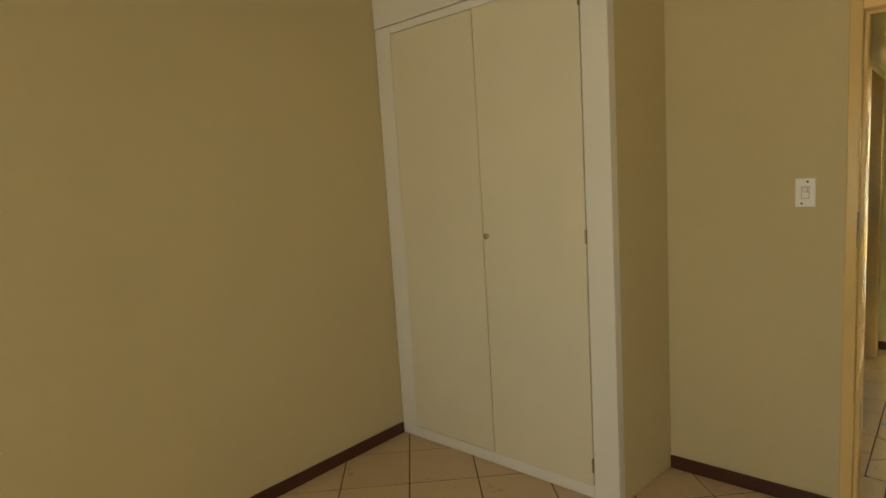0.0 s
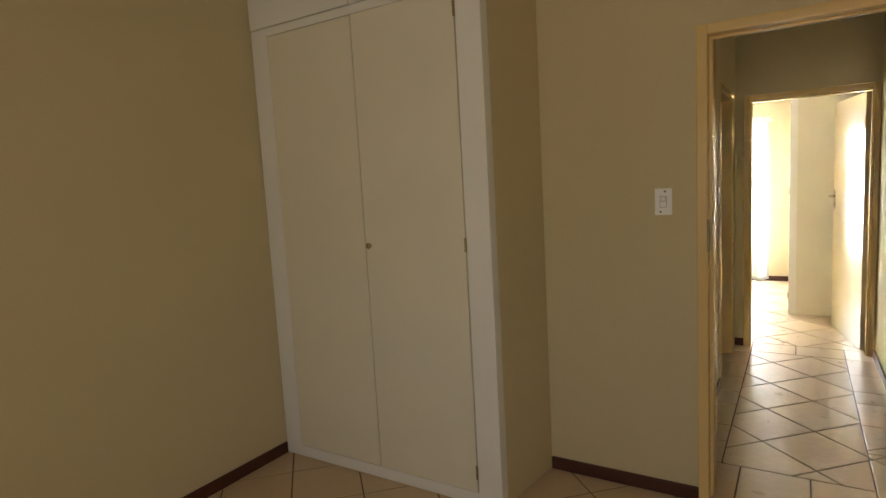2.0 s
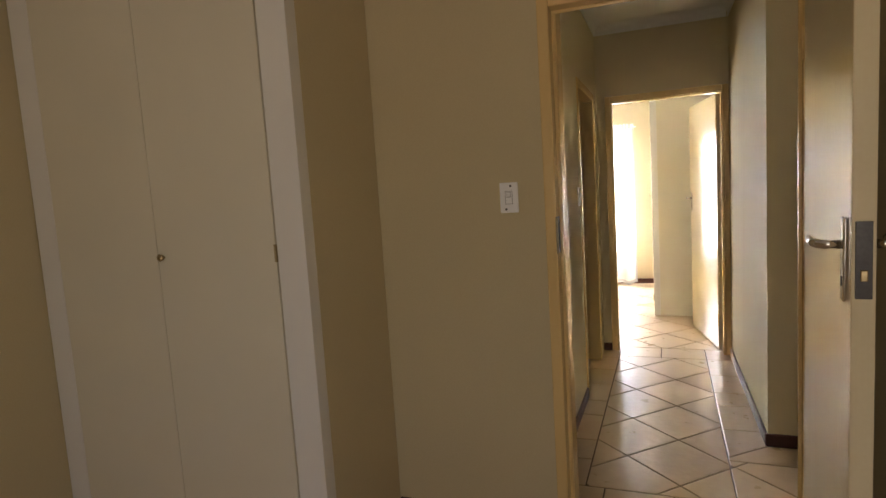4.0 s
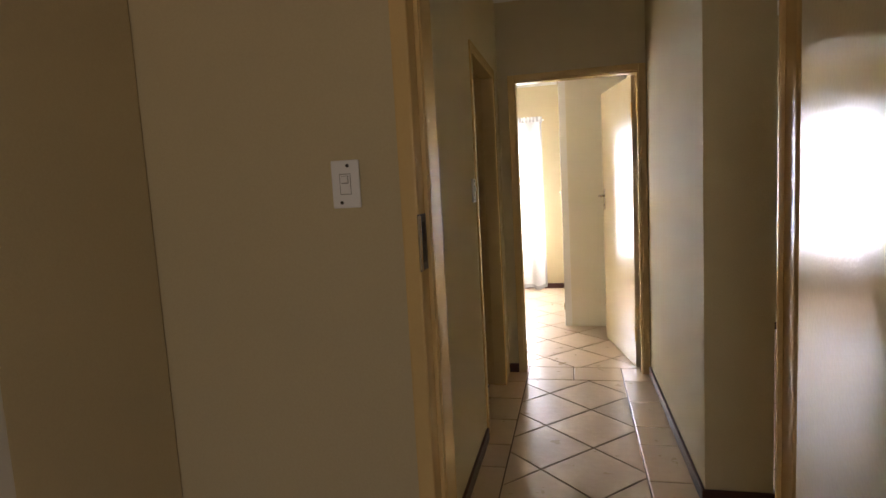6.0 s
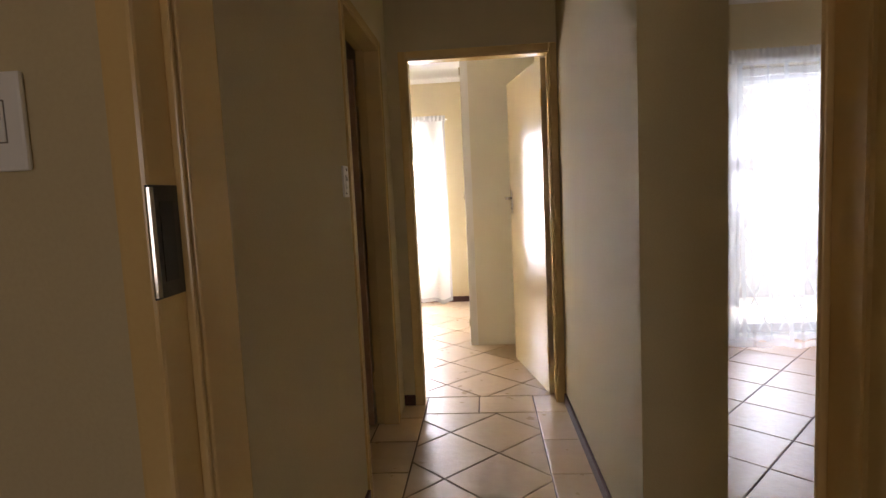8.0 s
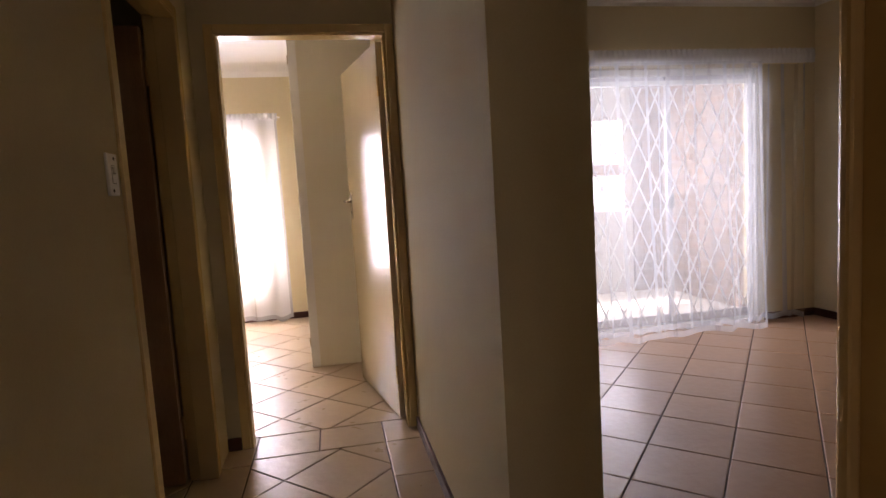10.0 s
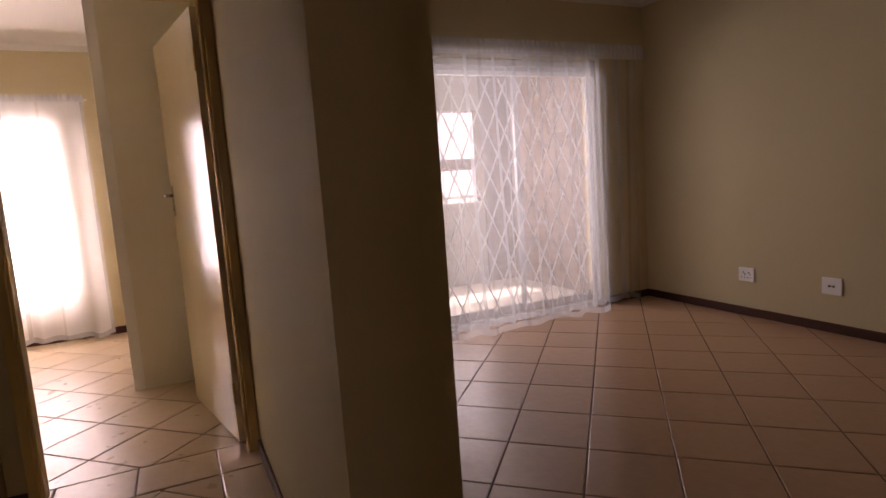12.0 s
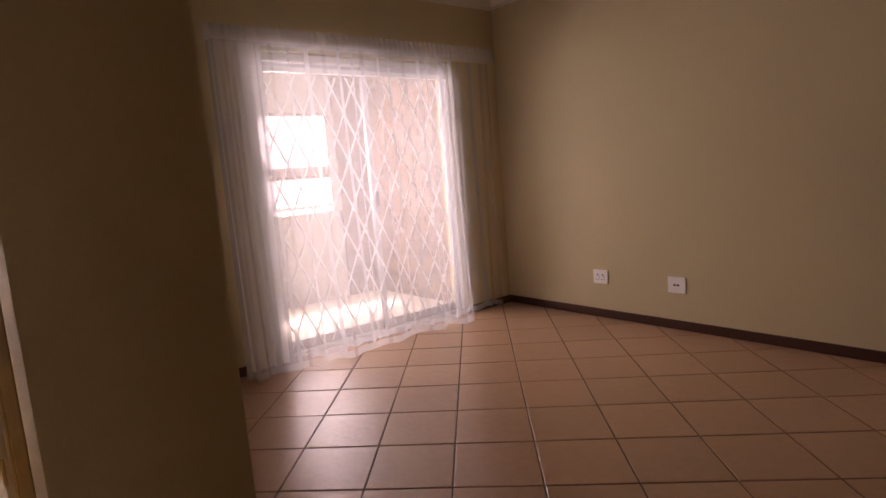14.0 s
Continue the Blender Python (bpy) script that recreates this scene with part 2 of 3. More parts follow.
askew(slab_wall("wall_passage_east", (HALL_E, PIL_S, 0), (PIL_E, LIV_N, H), "thick cream painted wall ending in the open corner"))
slab_wall("wall_living_north", (PIL_E, LIV_N, 0), (LIV_E + 0.22, LIV_N + 0.22, H), "cream painted wall with a sliding door", [(2.265, 3.98, -0.01, 2.10)])
slab_wall("wall_living_east", (LIV_E, LIV_S - 0.1, 0), (LIV_E + 0.22, LIV_N, H), "cream painted living room wall with two sockets")
# unseen end wall, set far back so that less light bounces onto the pillar
slab_wall("wall_living_south_unseen", (BED_E + 0.1, LIV_S - 0.1, 0), (LIV_E, LIV_S, H), "cream painted plaster wall")
slab_wall("wall_back_room_north", (BACK_W, BACK_N, 0), (BACK_E + 0.23, BACK_N + 0.22, H), "cream painted wall with a window", [(-1.23, -0.24, 0.44, 1.92)])
slab_wall("wall_back_room_west", (BACK_W - 0.22, HALL_N, 0), (BACK_W, BACK_N + 0.22, H), "cream painted plaster wall")
slab_wall("wall_back_room_east", (BACK_E, LIV_N, 0), (PIL_E, BACK_N, H), "cream painted plaster wall")
slab_wall("wall_side_room_west", (-1.6, HALL_S, 0), (-1.5, HALL_N, H), "cream painted plaster wall")
structure("ceiling", box((BED_W - 0.3, BED_S - 0.3, H), (LIV_E + 0.3, BACK_N + 0.3, H + 0.15)), CEILING, "white painted ceiling", "ceiling")


# ---- cornices ----
def cornice(name, a, b, inward, size=0.075):
    """A coved cornice along a straight wall from a to b; inward: the side of the wall on which it runs."""
    bm = bmesh.new()
    prof = [(0.001, -size), (0.006, -size)] + [(size * (1 - math.cos(k)), -size + size * math.sin(k)) for k in np.linspace(0.4, math.pi / 2 - 0.1, 7)] + [(size, -0.003), (0.001, -0.003)]
    rings = [[bm.verts.new((p[0] + inward[0] * o, p[1] + inward[1] * o, H + dz)) for o, dz in prof] for p in (a, b)]
    n = len(prof)
    for k in range(n):
        bm.faces.new((rings[0][k], rings[0][(k + 1) % n], rings[1][(k + 1) % n], rings[1][k]))
    bm.faces.new(rings[0])
    bm.faces.new(rings[1])
    return structure(name, bm, CEILING, "white coved plaster cornice", "cornice")


cornice("cornice_1", (BED_W, BED_S), (BED_W, 2.81), (1, 0))
cornice("cornice_2", (-0.765, BED_N), (BED_E, BED_N), (0, -1))
cornice("cornice_3", (HALL_W, 3.506), (HALL_W, HALL_N), (1, 0))
cornice("cornice_4", (HALL_W, HALL_N), (HALL_E, HALL_N), (0, -1))
askew(cornice("cornice_5", (HALL_E, PIL_S), (HALL_E, HALL_N), (-1, 0)))
cornice("cornice_6", (HALL_OUT, PIL_S), (PIL_E, PIL_S), (0, -1))
cornice("cornice_7", (PIL_E, PIL_S), (PIL_E, LIV_N), (1, 0))
cornice("cornice_8", (PIL_E, LIV_N), (LIV_E, LIV_N), (0, -1))
cornice("cornice_9", (LIV_E, LIV_S), (LIV_E, LIV_N), (-1, 0))
cornice("cornice_10", (BACK_W, BACK_N), (0.25, BACK_N), (0, -1), 0.13)
cornice("cornice_11", (BACK_W, BACK_S), (BACK_W, BACK_N), (1, 0), 0.13)


# ---- skirtings ----
def skirting(name, a, b, inward, h=0.066, t=0.014):
    """A skirting board from a to b on the floor; inward: the side of the wall on which it stands."""
    lo = (min(a[0], b[0], a[0] + inward[0] * t), min(a[1], b[1], a[1] + inward[1] * t), 0.001)
    hi = (max(a[0], b[0], a[0] + inward[0] * t), max(a[1], b[1], a[1] + inward[1] * t), h)
    return structure(name, box(lo, hi, 0.004), SKIRTING, "dark brown stained wooden skirting board", "skirting")


skirting("baseboard_1", (BED_W, BED_S), (BED_W, 2.836), (1, 0))
skirting("baseboard_2", (-0.745, BED_N), (D0 - FRAME + 0.002, BED_N), (0, -1))
skirting("baseboard_3", (HALL_W, 3.52), (HALL_W, S0 - FRAME - 0.01), (1, 0))
skirting("baseboard_4", (HALL_W + 0.001, HALL_N), (E0 - FRAME, HALL_N), (0, -1))
askew(skirting("baseboard_5", (HALL_E, PIL_S), (HALL_E, HALL_N - 0.03), (-1, 0)))
skirting("baseboard_6", (HALL_OUT - 0.014, PIL_S), (PIL_E + 0.014, PIL_S), (0, -1))
skirting("baseboard_7", (PIL_E, PIL_S), (PIL_E, LIV_N), (1, 0))
skirting("baseboard_8", (LIV_E, LIV_S), (LIV_E, LIV_N), (-1, 0))
skirting("baseboard_9", (PIL_E + 0.015, LIV_N), (2.26, LIV_N), (0, -1))
skirting("baseboard_10", (3.99, LIV_N), (LIV_E - 0.015, LIV_N), (0, -1))
skirting("baseboard_11", (BACK_W, BACK_N), (0.30, BACK_N), (0, -1))
skirting("baseboard_12", (BACK_W, BACK_S), (BACK_W, BACK_N), (1, 0))


# ---- doors ----
def lever_handle(parent, m, mirror=1):
    """A lever on a long back plate; m: its middle on the face, y out of the face, x along the lever."""
    plate = part("back_plate", box((-0.018, 0, -0.085), (0.018, 0.007, 0.085), 0.004), CHROME, parent, "polished metal back plate")
    lever = part("lever", pipe([(0, 0.006, 0.03), (0, 0.035, 0.03), (0.006 * mirror, 0.047, 0.031), (0.02 * mirror, 0.052, 0.031), (0.06 * mirror, 0.052, 0.031), (0.098 * mirror, 0.050, 0.030), (0.104 * mirror, 0.046, 0.030)], 0.0095), CHROME, parent, "curved metal lever", smooth=True)
    hole = part("keyhole", box((-0.003, 0.0068, -0.055), (0.003, 0.0085, -0.035), 0.001), DARK_METAL, parent)
    for o in (plate, lever, hole):
        o.matrix_local = m


def door_leaf(name, hinge, free, label, handle_side=1, width=0.80, thick=0.04, top=2.03, finish=None, grip=1.235):
    """A flush door standing open, from its hinge to its free edge on the plan."""
    way = Vector((free[0] - hinge[0], free[1] - hinge[1], 0)).normalized()
    yaw = math.degrees(math.atan2(way.y, way.x))
    ob = thing(name, pose(hinge[0], hinge[1], 0, 0, 0, yaw), label, "door", kind="structure")
    part("leaf", box((0.006, -thick / 2, 0.008), (width, thick / 2, top), 0.003), finish or DOOR, ob, "smooth flush door panel")
    part("lock_plate", box((width - 0.001, -0.014, 1.165), (width + 0.002, 0.014, 1.315), 0.001), DARK_METAL, ob, "dark metal lock face plate")
    part("latch", box((width, -0.006, 1.20), (width + 0.009, 0.006, 1.222), 0.002), BRASS, ob)
    for side in (1, -1):
        m = Matrix.Translation((width - 0.06, side * thick / 2, grip)) @ (Matrix.Identity(4) if side > 0 else pose(0, 0, 0, 0, 0, 180))
        lever_handle(ob, m, -1 if side > 0 else 1)
    for z in (0.25, 1.80):
        part("hinge", rod((0.0, handle_side * thick / 2, z - 0.05), (0.0, handle_side * thick / 2, z + 0.05), 0.007), ENAMEL, ob, "painted hinge barrel")
    return ob


def door_frame(name, axis, lo, hi, near, far, label, stop=0.045, leaf_side=1, high=DOOR_H, proud=0.010):
    """A pressed metal door frame lining an opening through a wall. axis: 0 where the opening runs along x; near, far: the wall's faces."""
    ob = thing(name, Matrix.Identity(4), label, "door frame", kind="structure")
    n0, n1 = near - proud, far + proud

    def piece(kind, u0, u1, z0, z1):
        if axis == 0:
            part(kind, box((u0, n0, z0), (u1, n1, z1), 0.006), ENAMEL, ob)
        else:
            part(kind, box((n0, u0, z0), (n1, u1, z1), 0.006), ENAMEL, ob)

    def rebate(kind, u0, u1, z0, z1):
        a, b = (n0 + stop, n1 - 0.002) if leaf_side < 0 else (n0 + 0.002, n1 - stop)
        if axis == 0:
            part(kind, box((u0, a, z0), (u1, b, z1), 0.003), ENAMEL, ob)
        else:
            part(kind, box((a, u0, z0), (b, u1, z1), 0.003), ENAMEL, ob)

    piece("jamb", lo - FRAME, lo - 0.012, 0.001, high + FRAME)
    piece("jamb", hi + 0.012, hi + FRAME, 0.001, high + FRAME)
    piece("head", lo - 0.012, hi + 0.012, high + 0.012, high + FRAME)
    rebate("door_stop", lo - 0.012, lo, 0.002, high)
    rebate("door_stop", hi, hi + 0.012, 0.002, high)
    rebate("head_stop", lo - 0.012, hi + 0.012, high, high + 0.012)
    return ob


f1 = door_frame("door_frame_1", 0, D0, D1, BED_N, HALL_S, "cream enamelled pressed metal door frame", stop=0.064, leaf_side=-1, high=2.055, proud=0.008)
part("jamb_return", box((D0 - 0.05, HALL_S + 0.0085, 0.001), (D0 + 0.002, 3.515, 2.11), 0.006), ENAMEL, f1)
part("strike_plate", box((D0 - 0.014, BED_N - 0.0095, 1.155), (D0 - 0.0105, BED_N + 0.062, 1.295), 0.001), DARK_METAL, f1, "dark worn steel strike plate")
part("strike_lip", rod((D0 - 0.011, BED_N - 0.006, 1.158), (D0 - 0.011, BED_N - 0.006, 1.292), 0.005, 10), CHROME, f1, "bright folded lip of the strike plate")
part("strike_hole", box((D0 - 0.0104, BED_N + 0.012, 1.175), (D0 - 0.0095, BED_N + 0.042, 1.275), 0.0), SOCKET_HOLE, f1)
f2 = door_frame("door_frame_2", 0, E0, E1, HALL_N, BACK_S, "cream enamelled pressed metal door frame", leaf_side=1)
f3 = door_frame("door_frame_3", 1, S0, S1, HALL_W - 0.11, HALL_W, "cream enamelled pressed metal door frame", leaf_side=-1)
door_leaf("door_1", (0.818, 3.235), (0.744, 2.44), "open glossy cream flush door with a lever handle", -1)
door_leaf("door_2", (0.781, 6.128), (0.617, 6.930), "open cream flush door to the back room", 1, 0.815, grip=1.18)
door_leaf("door_3", (-0.245, 5.705), (-1.0, 5.690), "open brown flush door to a dark side room", -1, 0.76, top=1.985, finish=DOOR_BROWN)


# ---- built-in cupboards ----
def hinge_at(parent, x, z):
    part("hinge", rod((x, -0.006, z - 0.032), (x, -0.006, z + 0.032), 0.006, 10), BRASS, parent, "small brass butt hinge")


def cupboard(name, m, width, depth, label, doors, splay=0.0, side=None):
    """A built-in cupboard with a plinth, stiles, two tall doors and top lockers. x along its front, y into it."""
    ob = thing(name, m, label, "wardrobe", kind="")
    top = H - 0.006
    bm = box((0.002, 0.06, 0.002), (width, depth, top), 0.002)
    for v in bm.verts:
        if v.co.y > depth - 0.01 and v.co.x > width / 2:
            v.co.x += splay
    part("carcass", bm, side or CUPBOARD, ob, "plain painted side and body")
    stile = 0.122
    split = 2.385
    part("stile", box((0.002, 0.0, 0.002), (stile, 0.0605, split - 0.004), 0.003), CUPBOARD_WHITE, ob, "white painted stile")
    part("stile", box((width - stile, 0.0, 0.002), (width, 0.0605, split - 0.004), 0.003), CUPBOARD_WHITE, ob, "white painted stile")
    part("plinth", box((stile, 0.0, 0.002), (width - stile, 0.0605, 0.064), 0.003), CUPBOARD_WHITE, ob, "white painted bottom rail")
    part("rail", box((stile, 0.0, split - 0.045), (width - stile, 0.0605, split - 0.004), 0.003), CUPBOARD_WHITE, ob)
    inner = width - 2 * stile
    w = inner / doors
    for k in range(doors):
        x0, x1 = stile + k * w + (0.0045 if k else 0.0015), stile + (k + 1) * w - 0.0045
        leaf = part("door", box((x0, -0.004 if k % 2 else 0.001, 0.067), (x1, 0.020, split - 0.048), 0.003), CUPBOARD, ob, "flat cream painted cupboard door")
        if k % 2:
            knob = rod((x0 + 0.03, -0.004, 1.228), (x0 + 0.03, -0.014, 1.228), 0.006, 12)
            rod((x0 + 0.03, -0.014, 1.228), (x0 + 0.03, -0.026, 1.228), 0.012, 18, knob, 0.015)
            rod((x0 + 0.03, -0.026, 1.228), (x0 + 0.03, -0.030, 1.228), 0.015, 18, knob, 0.009)
            part("knob", knob, BRASS, leaf, "round metal knob", smooth=False)
        for z in (0.166, 1.235, 2.25) if k % 2 else ():
            hinge_at(leaf, x1 + 0.002, z)
    part("locker_side", box((width - 0.018, 0.0202, split - 0.004), (width, 0.0605, top), 0.002), CUPBOARD, ob)
    lw = width / doors
    for k in range(doors):
        part("locker_door", box((0.004 + k * lw, -0.006, split), ((k + 1) * lw - 0.003, 0.020, top), 0.003), CUPBOARD_WHITE, ob, "white painted top locker door")
    return ob


cupboard("built_in_wardrobe", pose(BED_W + 0.003, 2.84, 0), 1.40, 0.487, "tall built-in wardrobe with two closed cream doors and top lockers", 2, 0.05, WALL)
cupboard("built_in_wardrobe", pose(0.252, BACK_N - 0.003, 0, 0, 0, -90), 1.937, 0.60, "tall built-in wardrobe with a pale painted side", 4)


# ---- switches and sockets ----
def wall_plate(name, m, w, h, label, category):
    """A plate on a wall; x right, y out of the wall, z up."""
    ob = thing(name, m, label, category)
    part("plate", box((-w / 2, 0, -h / 2), (w / 2, 0.009, h / 2), 0.004), PLASTIC, ob)
    return ob


def screw(parent, x, z):
    part("screw", rod((x, 0.0085, z), (x, 0.0105, z), 0.0045, 12), DARK_METAL, parent)


def light_switch(m, levers=2):
    ob = wall_plate("light_switch", m, 0.073, 0.118, "white plastic light switch plate with a rocker", "light switch")
    # raised grey strips here and behind the rocker paint in the joints' shade
    part("joint_shade", box((-0.0145, 0.0085, -0.0255), (0.0145, 0.0094, 0.0255), 0.0), JOINT_SHADE, ob, "grey strip painted as the joint's shade round the switch")
    part("surround", box((-0.013, 0.008, -0.024), (0.013, 0.0105, 0.024), 0.001), PLASTIC, ob)
    for k in range(levers):
        z = 0.011 - 0.022 * k
        bm = box((-0.008, 0.0095, z - 0.008), (0.008, 0.016, z + 0.008), 0.002)
        bmesh.ops.rotate(bm, verts=bm.verts, cent=(0, 0.01, z), matrix=Matrix.Rotation(radians(10), 3, "X"))
        part("rocker_shade", box((-0.0092, 0.0100, z - 0.0095), (0.0092, 0.0112, z + 0.0095), 0.0), JOINT_SHADE, ob)
        part("rocker", bm, PLASTIC, ob)
    screw(ob, -0.008, 0.045)
    screw(ob, 0.012, -0.045)
    return ob


light_switch(pose(-0.176, BED_N - 0.001, 1.378, 0, 0, 180), 1)
light_switch(pose(HALL_W + 0.001, 4.82, 1.33, 0, 0, -90), 1)

sock = wall_plate("power_socket", pose(LIV_E - 0.001, 6.222, 0.32, 0, 0, 90), 0.128, 0.108, "white double power socket plate with pin holes", "socket")
for dx, dz, r in ((-0.022, 0.016, 0.006), (0.022, 0.016, 0.006), (-0.034, 0.002, 0.005), (0.010, 0.002, 0.005), (-0.04, -0.022, 0.0045), (-0.015, -0.022, 0.0045), (0.014, -0.022, 0.0045), (0.038, -0.022, 0.0045)):
    part("pin_hole", rod((dx, 0.0085, dz), (dx, 0.0098, dz), r, 10), SOCKET_HOLE, sock)
tv = wall_plate("aerial_socket", pose(LIV_E - 0.001, 5.595, 0.315, 0, 0, 90), 0.13, 0.114, "white aerial socket plate with two outlets", "socket")
for dx in (-0.014, 0.014):
    part("outlet", rod((dx, 0.0085, 0.0), (dx, 0.014, 0.0), 0.0075, 14), SOCKET_HOLE, tv)
part("label_bar", box((-0.012, 0.0088, -0.0025), (0.012, 0.0102, 0.0025)), DARK_METAL, tv)


# ---- windows ----
def window(name, x0, x1, z0, z1, y, label, mullions=1):
    ob = thing(name, Matrix.Identity(4), label, "window", kind="structure")
    for a, b in (((x0, z0), (x0 + 0.045, z1)), ((x1 - 0.045, z0), (x1, z1)), ((x0 + 0.045, z0), (x1 - 0.045, z0 + 0.045)), ((x0 + 0.045, z1 - 0.045), (x1 - 0.045, z1))):
        part("frame", box((a[0] + 0.001, y - 0.025, a[1] + 0.001), (b[0] - 0.001, y + 0.025, b[1] - 0.001), 0.004), ALUMINIUM, ob)
    w = (x1 - x0 - 0.09) / (mullions + 1)
    for k in range(mullions + 1):
        u = x0 + 0.045 + k * w
        if k:
            part("mullion", box((u - 0.02, y - 0.02, z0 + 0.045), (u + 0.02, y + 0.02, z1 - 0.045), 0.003), ALUMINIUM, ob)
        p = part("pane", box((u + (0.02 if k else 0), y - 0.003, z0 + 0.045), (u + w - (0.02 if k < mullions else 0), y + 0.003, z1 - 0.045)), GLASS, ob)
        p.visible_shadow = False
    return ob


# the south window is out of view, added so that light enters the bedroom
window("added_window_1", -0.22, 0.82, 0.7, 2.0, BED_S - 0.11, "unseen metal framed window added to light the bedroom")
window("window_2", -1.23, -0.24, 0.44, 1.92, BACK_N + 0.11, "metal framed window behind a net curtain", 0)


# ---- sliding door with a security gate ----
def sliding_door():
    x0, x1, z0, z1, y = 2.265, 3.98, 0.012, 2.10, LIV_N + 0.10
    ob = thing("window_3", Matrix.Identity(4), "white framed glass sliding door to the balcony", "sliding door", kind="structure")
    for n, a, b in (("frame", (x0, z0), (x0 + 0.03, z1)), ("frame", (x1 - 0.03, z0), (x1, z1)), ("threshold", (x0 + 0.03, z0 - 0.01), (x1 - 0.03, z0 + 0.03)), ("frame", (x0 + 0.03, z1 - 0.05), (x1 - 0.03, z1))):
        part(n, box((a[0] + 0.001, y - 0.045, a[1]), (b[0] - 0.001, y + 0.045, b[1]), 0.005), ALUMINIUM, ob)
    mid = (x0 + x1) / 2 + 0.07
    for u0, u1, dy in ((x0 + 0.03, mid + 0.03, 0.018), (mid - 0.03, x1 - 0.03, -0.018)):
        panel = part("sash", box((u0, y + dy - 0.014, z0 + 0.03), (u0 + 0.04, y + dy + 0.014, z1 - 0.05), 0.003), SASH, ob, "sliding sash")
        part("stile", box((u1 - 0.04, y + dy - 0.014, z0 + 0.03), (u1, y + dy + 0.014, z1 - 0.05), 0.003), SASH, panel)
        part("rail", box((u0 + 0.04, y + dy - 0.013, z0 + 0.03), (u1 - 0.04, y + dy + 0.013, z0 + 0.10), 0.003), SASH, panel)
        part("rail", box((u0 + 0.04, y + dy - 0.013, z1 - 0.10), (u1 - 0.04, y + dy + 0.013, z1 - 0.05), 0.003), SASH, panel)
        g = part("pane", box((u0 + 0.04, y + dy - 0.003, z0 + 0.10), (u1 - 0.04, y + dy + 0.003, z1 - 0.10)), GLASS, panel)
        g.visible_shadow = False
    part("lock", box((mid - 0.018, y - 0.05, 1.0), (mid + 0.018, y - 0.032, 1.12), 0.005), DARK_METAL, ob, "dark latch")
    # folding lattice on the room side
    gate = thing("security_gate", Matrix.Identity(4), "white folding lattice security gate drawn across the sliding door", "security gate")
    gx0, gx1, gz0, gz1, gy = x0 + 0.032, x1 - 0.032, 0.075, 1.95, LIV_N + 0.030
    part("bottom_track", box((gx0, gy - 0.016, 0.001), (gx1, gy + 0.016, 0.025), 0.003), ALUMINIUM, gate)
    part("top_track", box((gx0, gy - 0.016, gz1 + 0.02), (gx1, gy + 0.016, gz1 + 0.055), 0.003), ALUMINIUM, gate)
    step, rise = 0.157, 0.34
    run = (gz1 - gz0) * (step * 2 / rise) / 2
    for way in (1, -1):
        dy = 0.006 * way
        u = gx0 - run
        while u < gx1:
            a, b = (u, u + run) if way > 0 else (u + run, u)
            za, zb = gz0, gz1
            pts = []
            for px, pz in ((a, za), (b, zb)):
                pts.append([px, pz])
            (ax, az), (bx, bz) = pts
            lo_t, hi_t = 0.0, 1.0
            for lim, sign in ((gx0, 1), (gx1, -1)):
                d = (bx - ax) * sign
                s = (lim - ax) * sign
                if d > 0:
                    lo_t = max(lo_t, s / d)
                else:
                    hi_t = min(hi_t, s / d)
            if hi_t - lo_t > 0.08:
                p0 = Vector((ax + (bx - ax) * lo_t, gy + dy, az + (bz - az) * lo_t))
                p1 = Vector((ax + (bx - ax) * hi_t, gy + dy, az + (bz - az) * hi_t))
                d = (p1 - p0).normalized()
                bm = rod((0, 0, 0), (0, 0, (p1 - p0).length), 0.0068, 8)
                turn = Matrix.Rotation(math.atan2(d.x, d.z), 4, "Y")
                bmesh.ops.transform(bm, matrix=Matrix.Translation(p0) @ turn, verts=bm.verts)
                part("lattice_bar", bm, ALUMINIUM, gate)
            u += step
    for u in (gx0 + 0.007, gx1 - 0.007):
        part("upright", box((u - 0.007, gy - 0.014, 0.025), (u + 0.007, gy + 0.014, gz1 + 0.02), 0.003), ALUMINIUM, gate)


sliding_door()


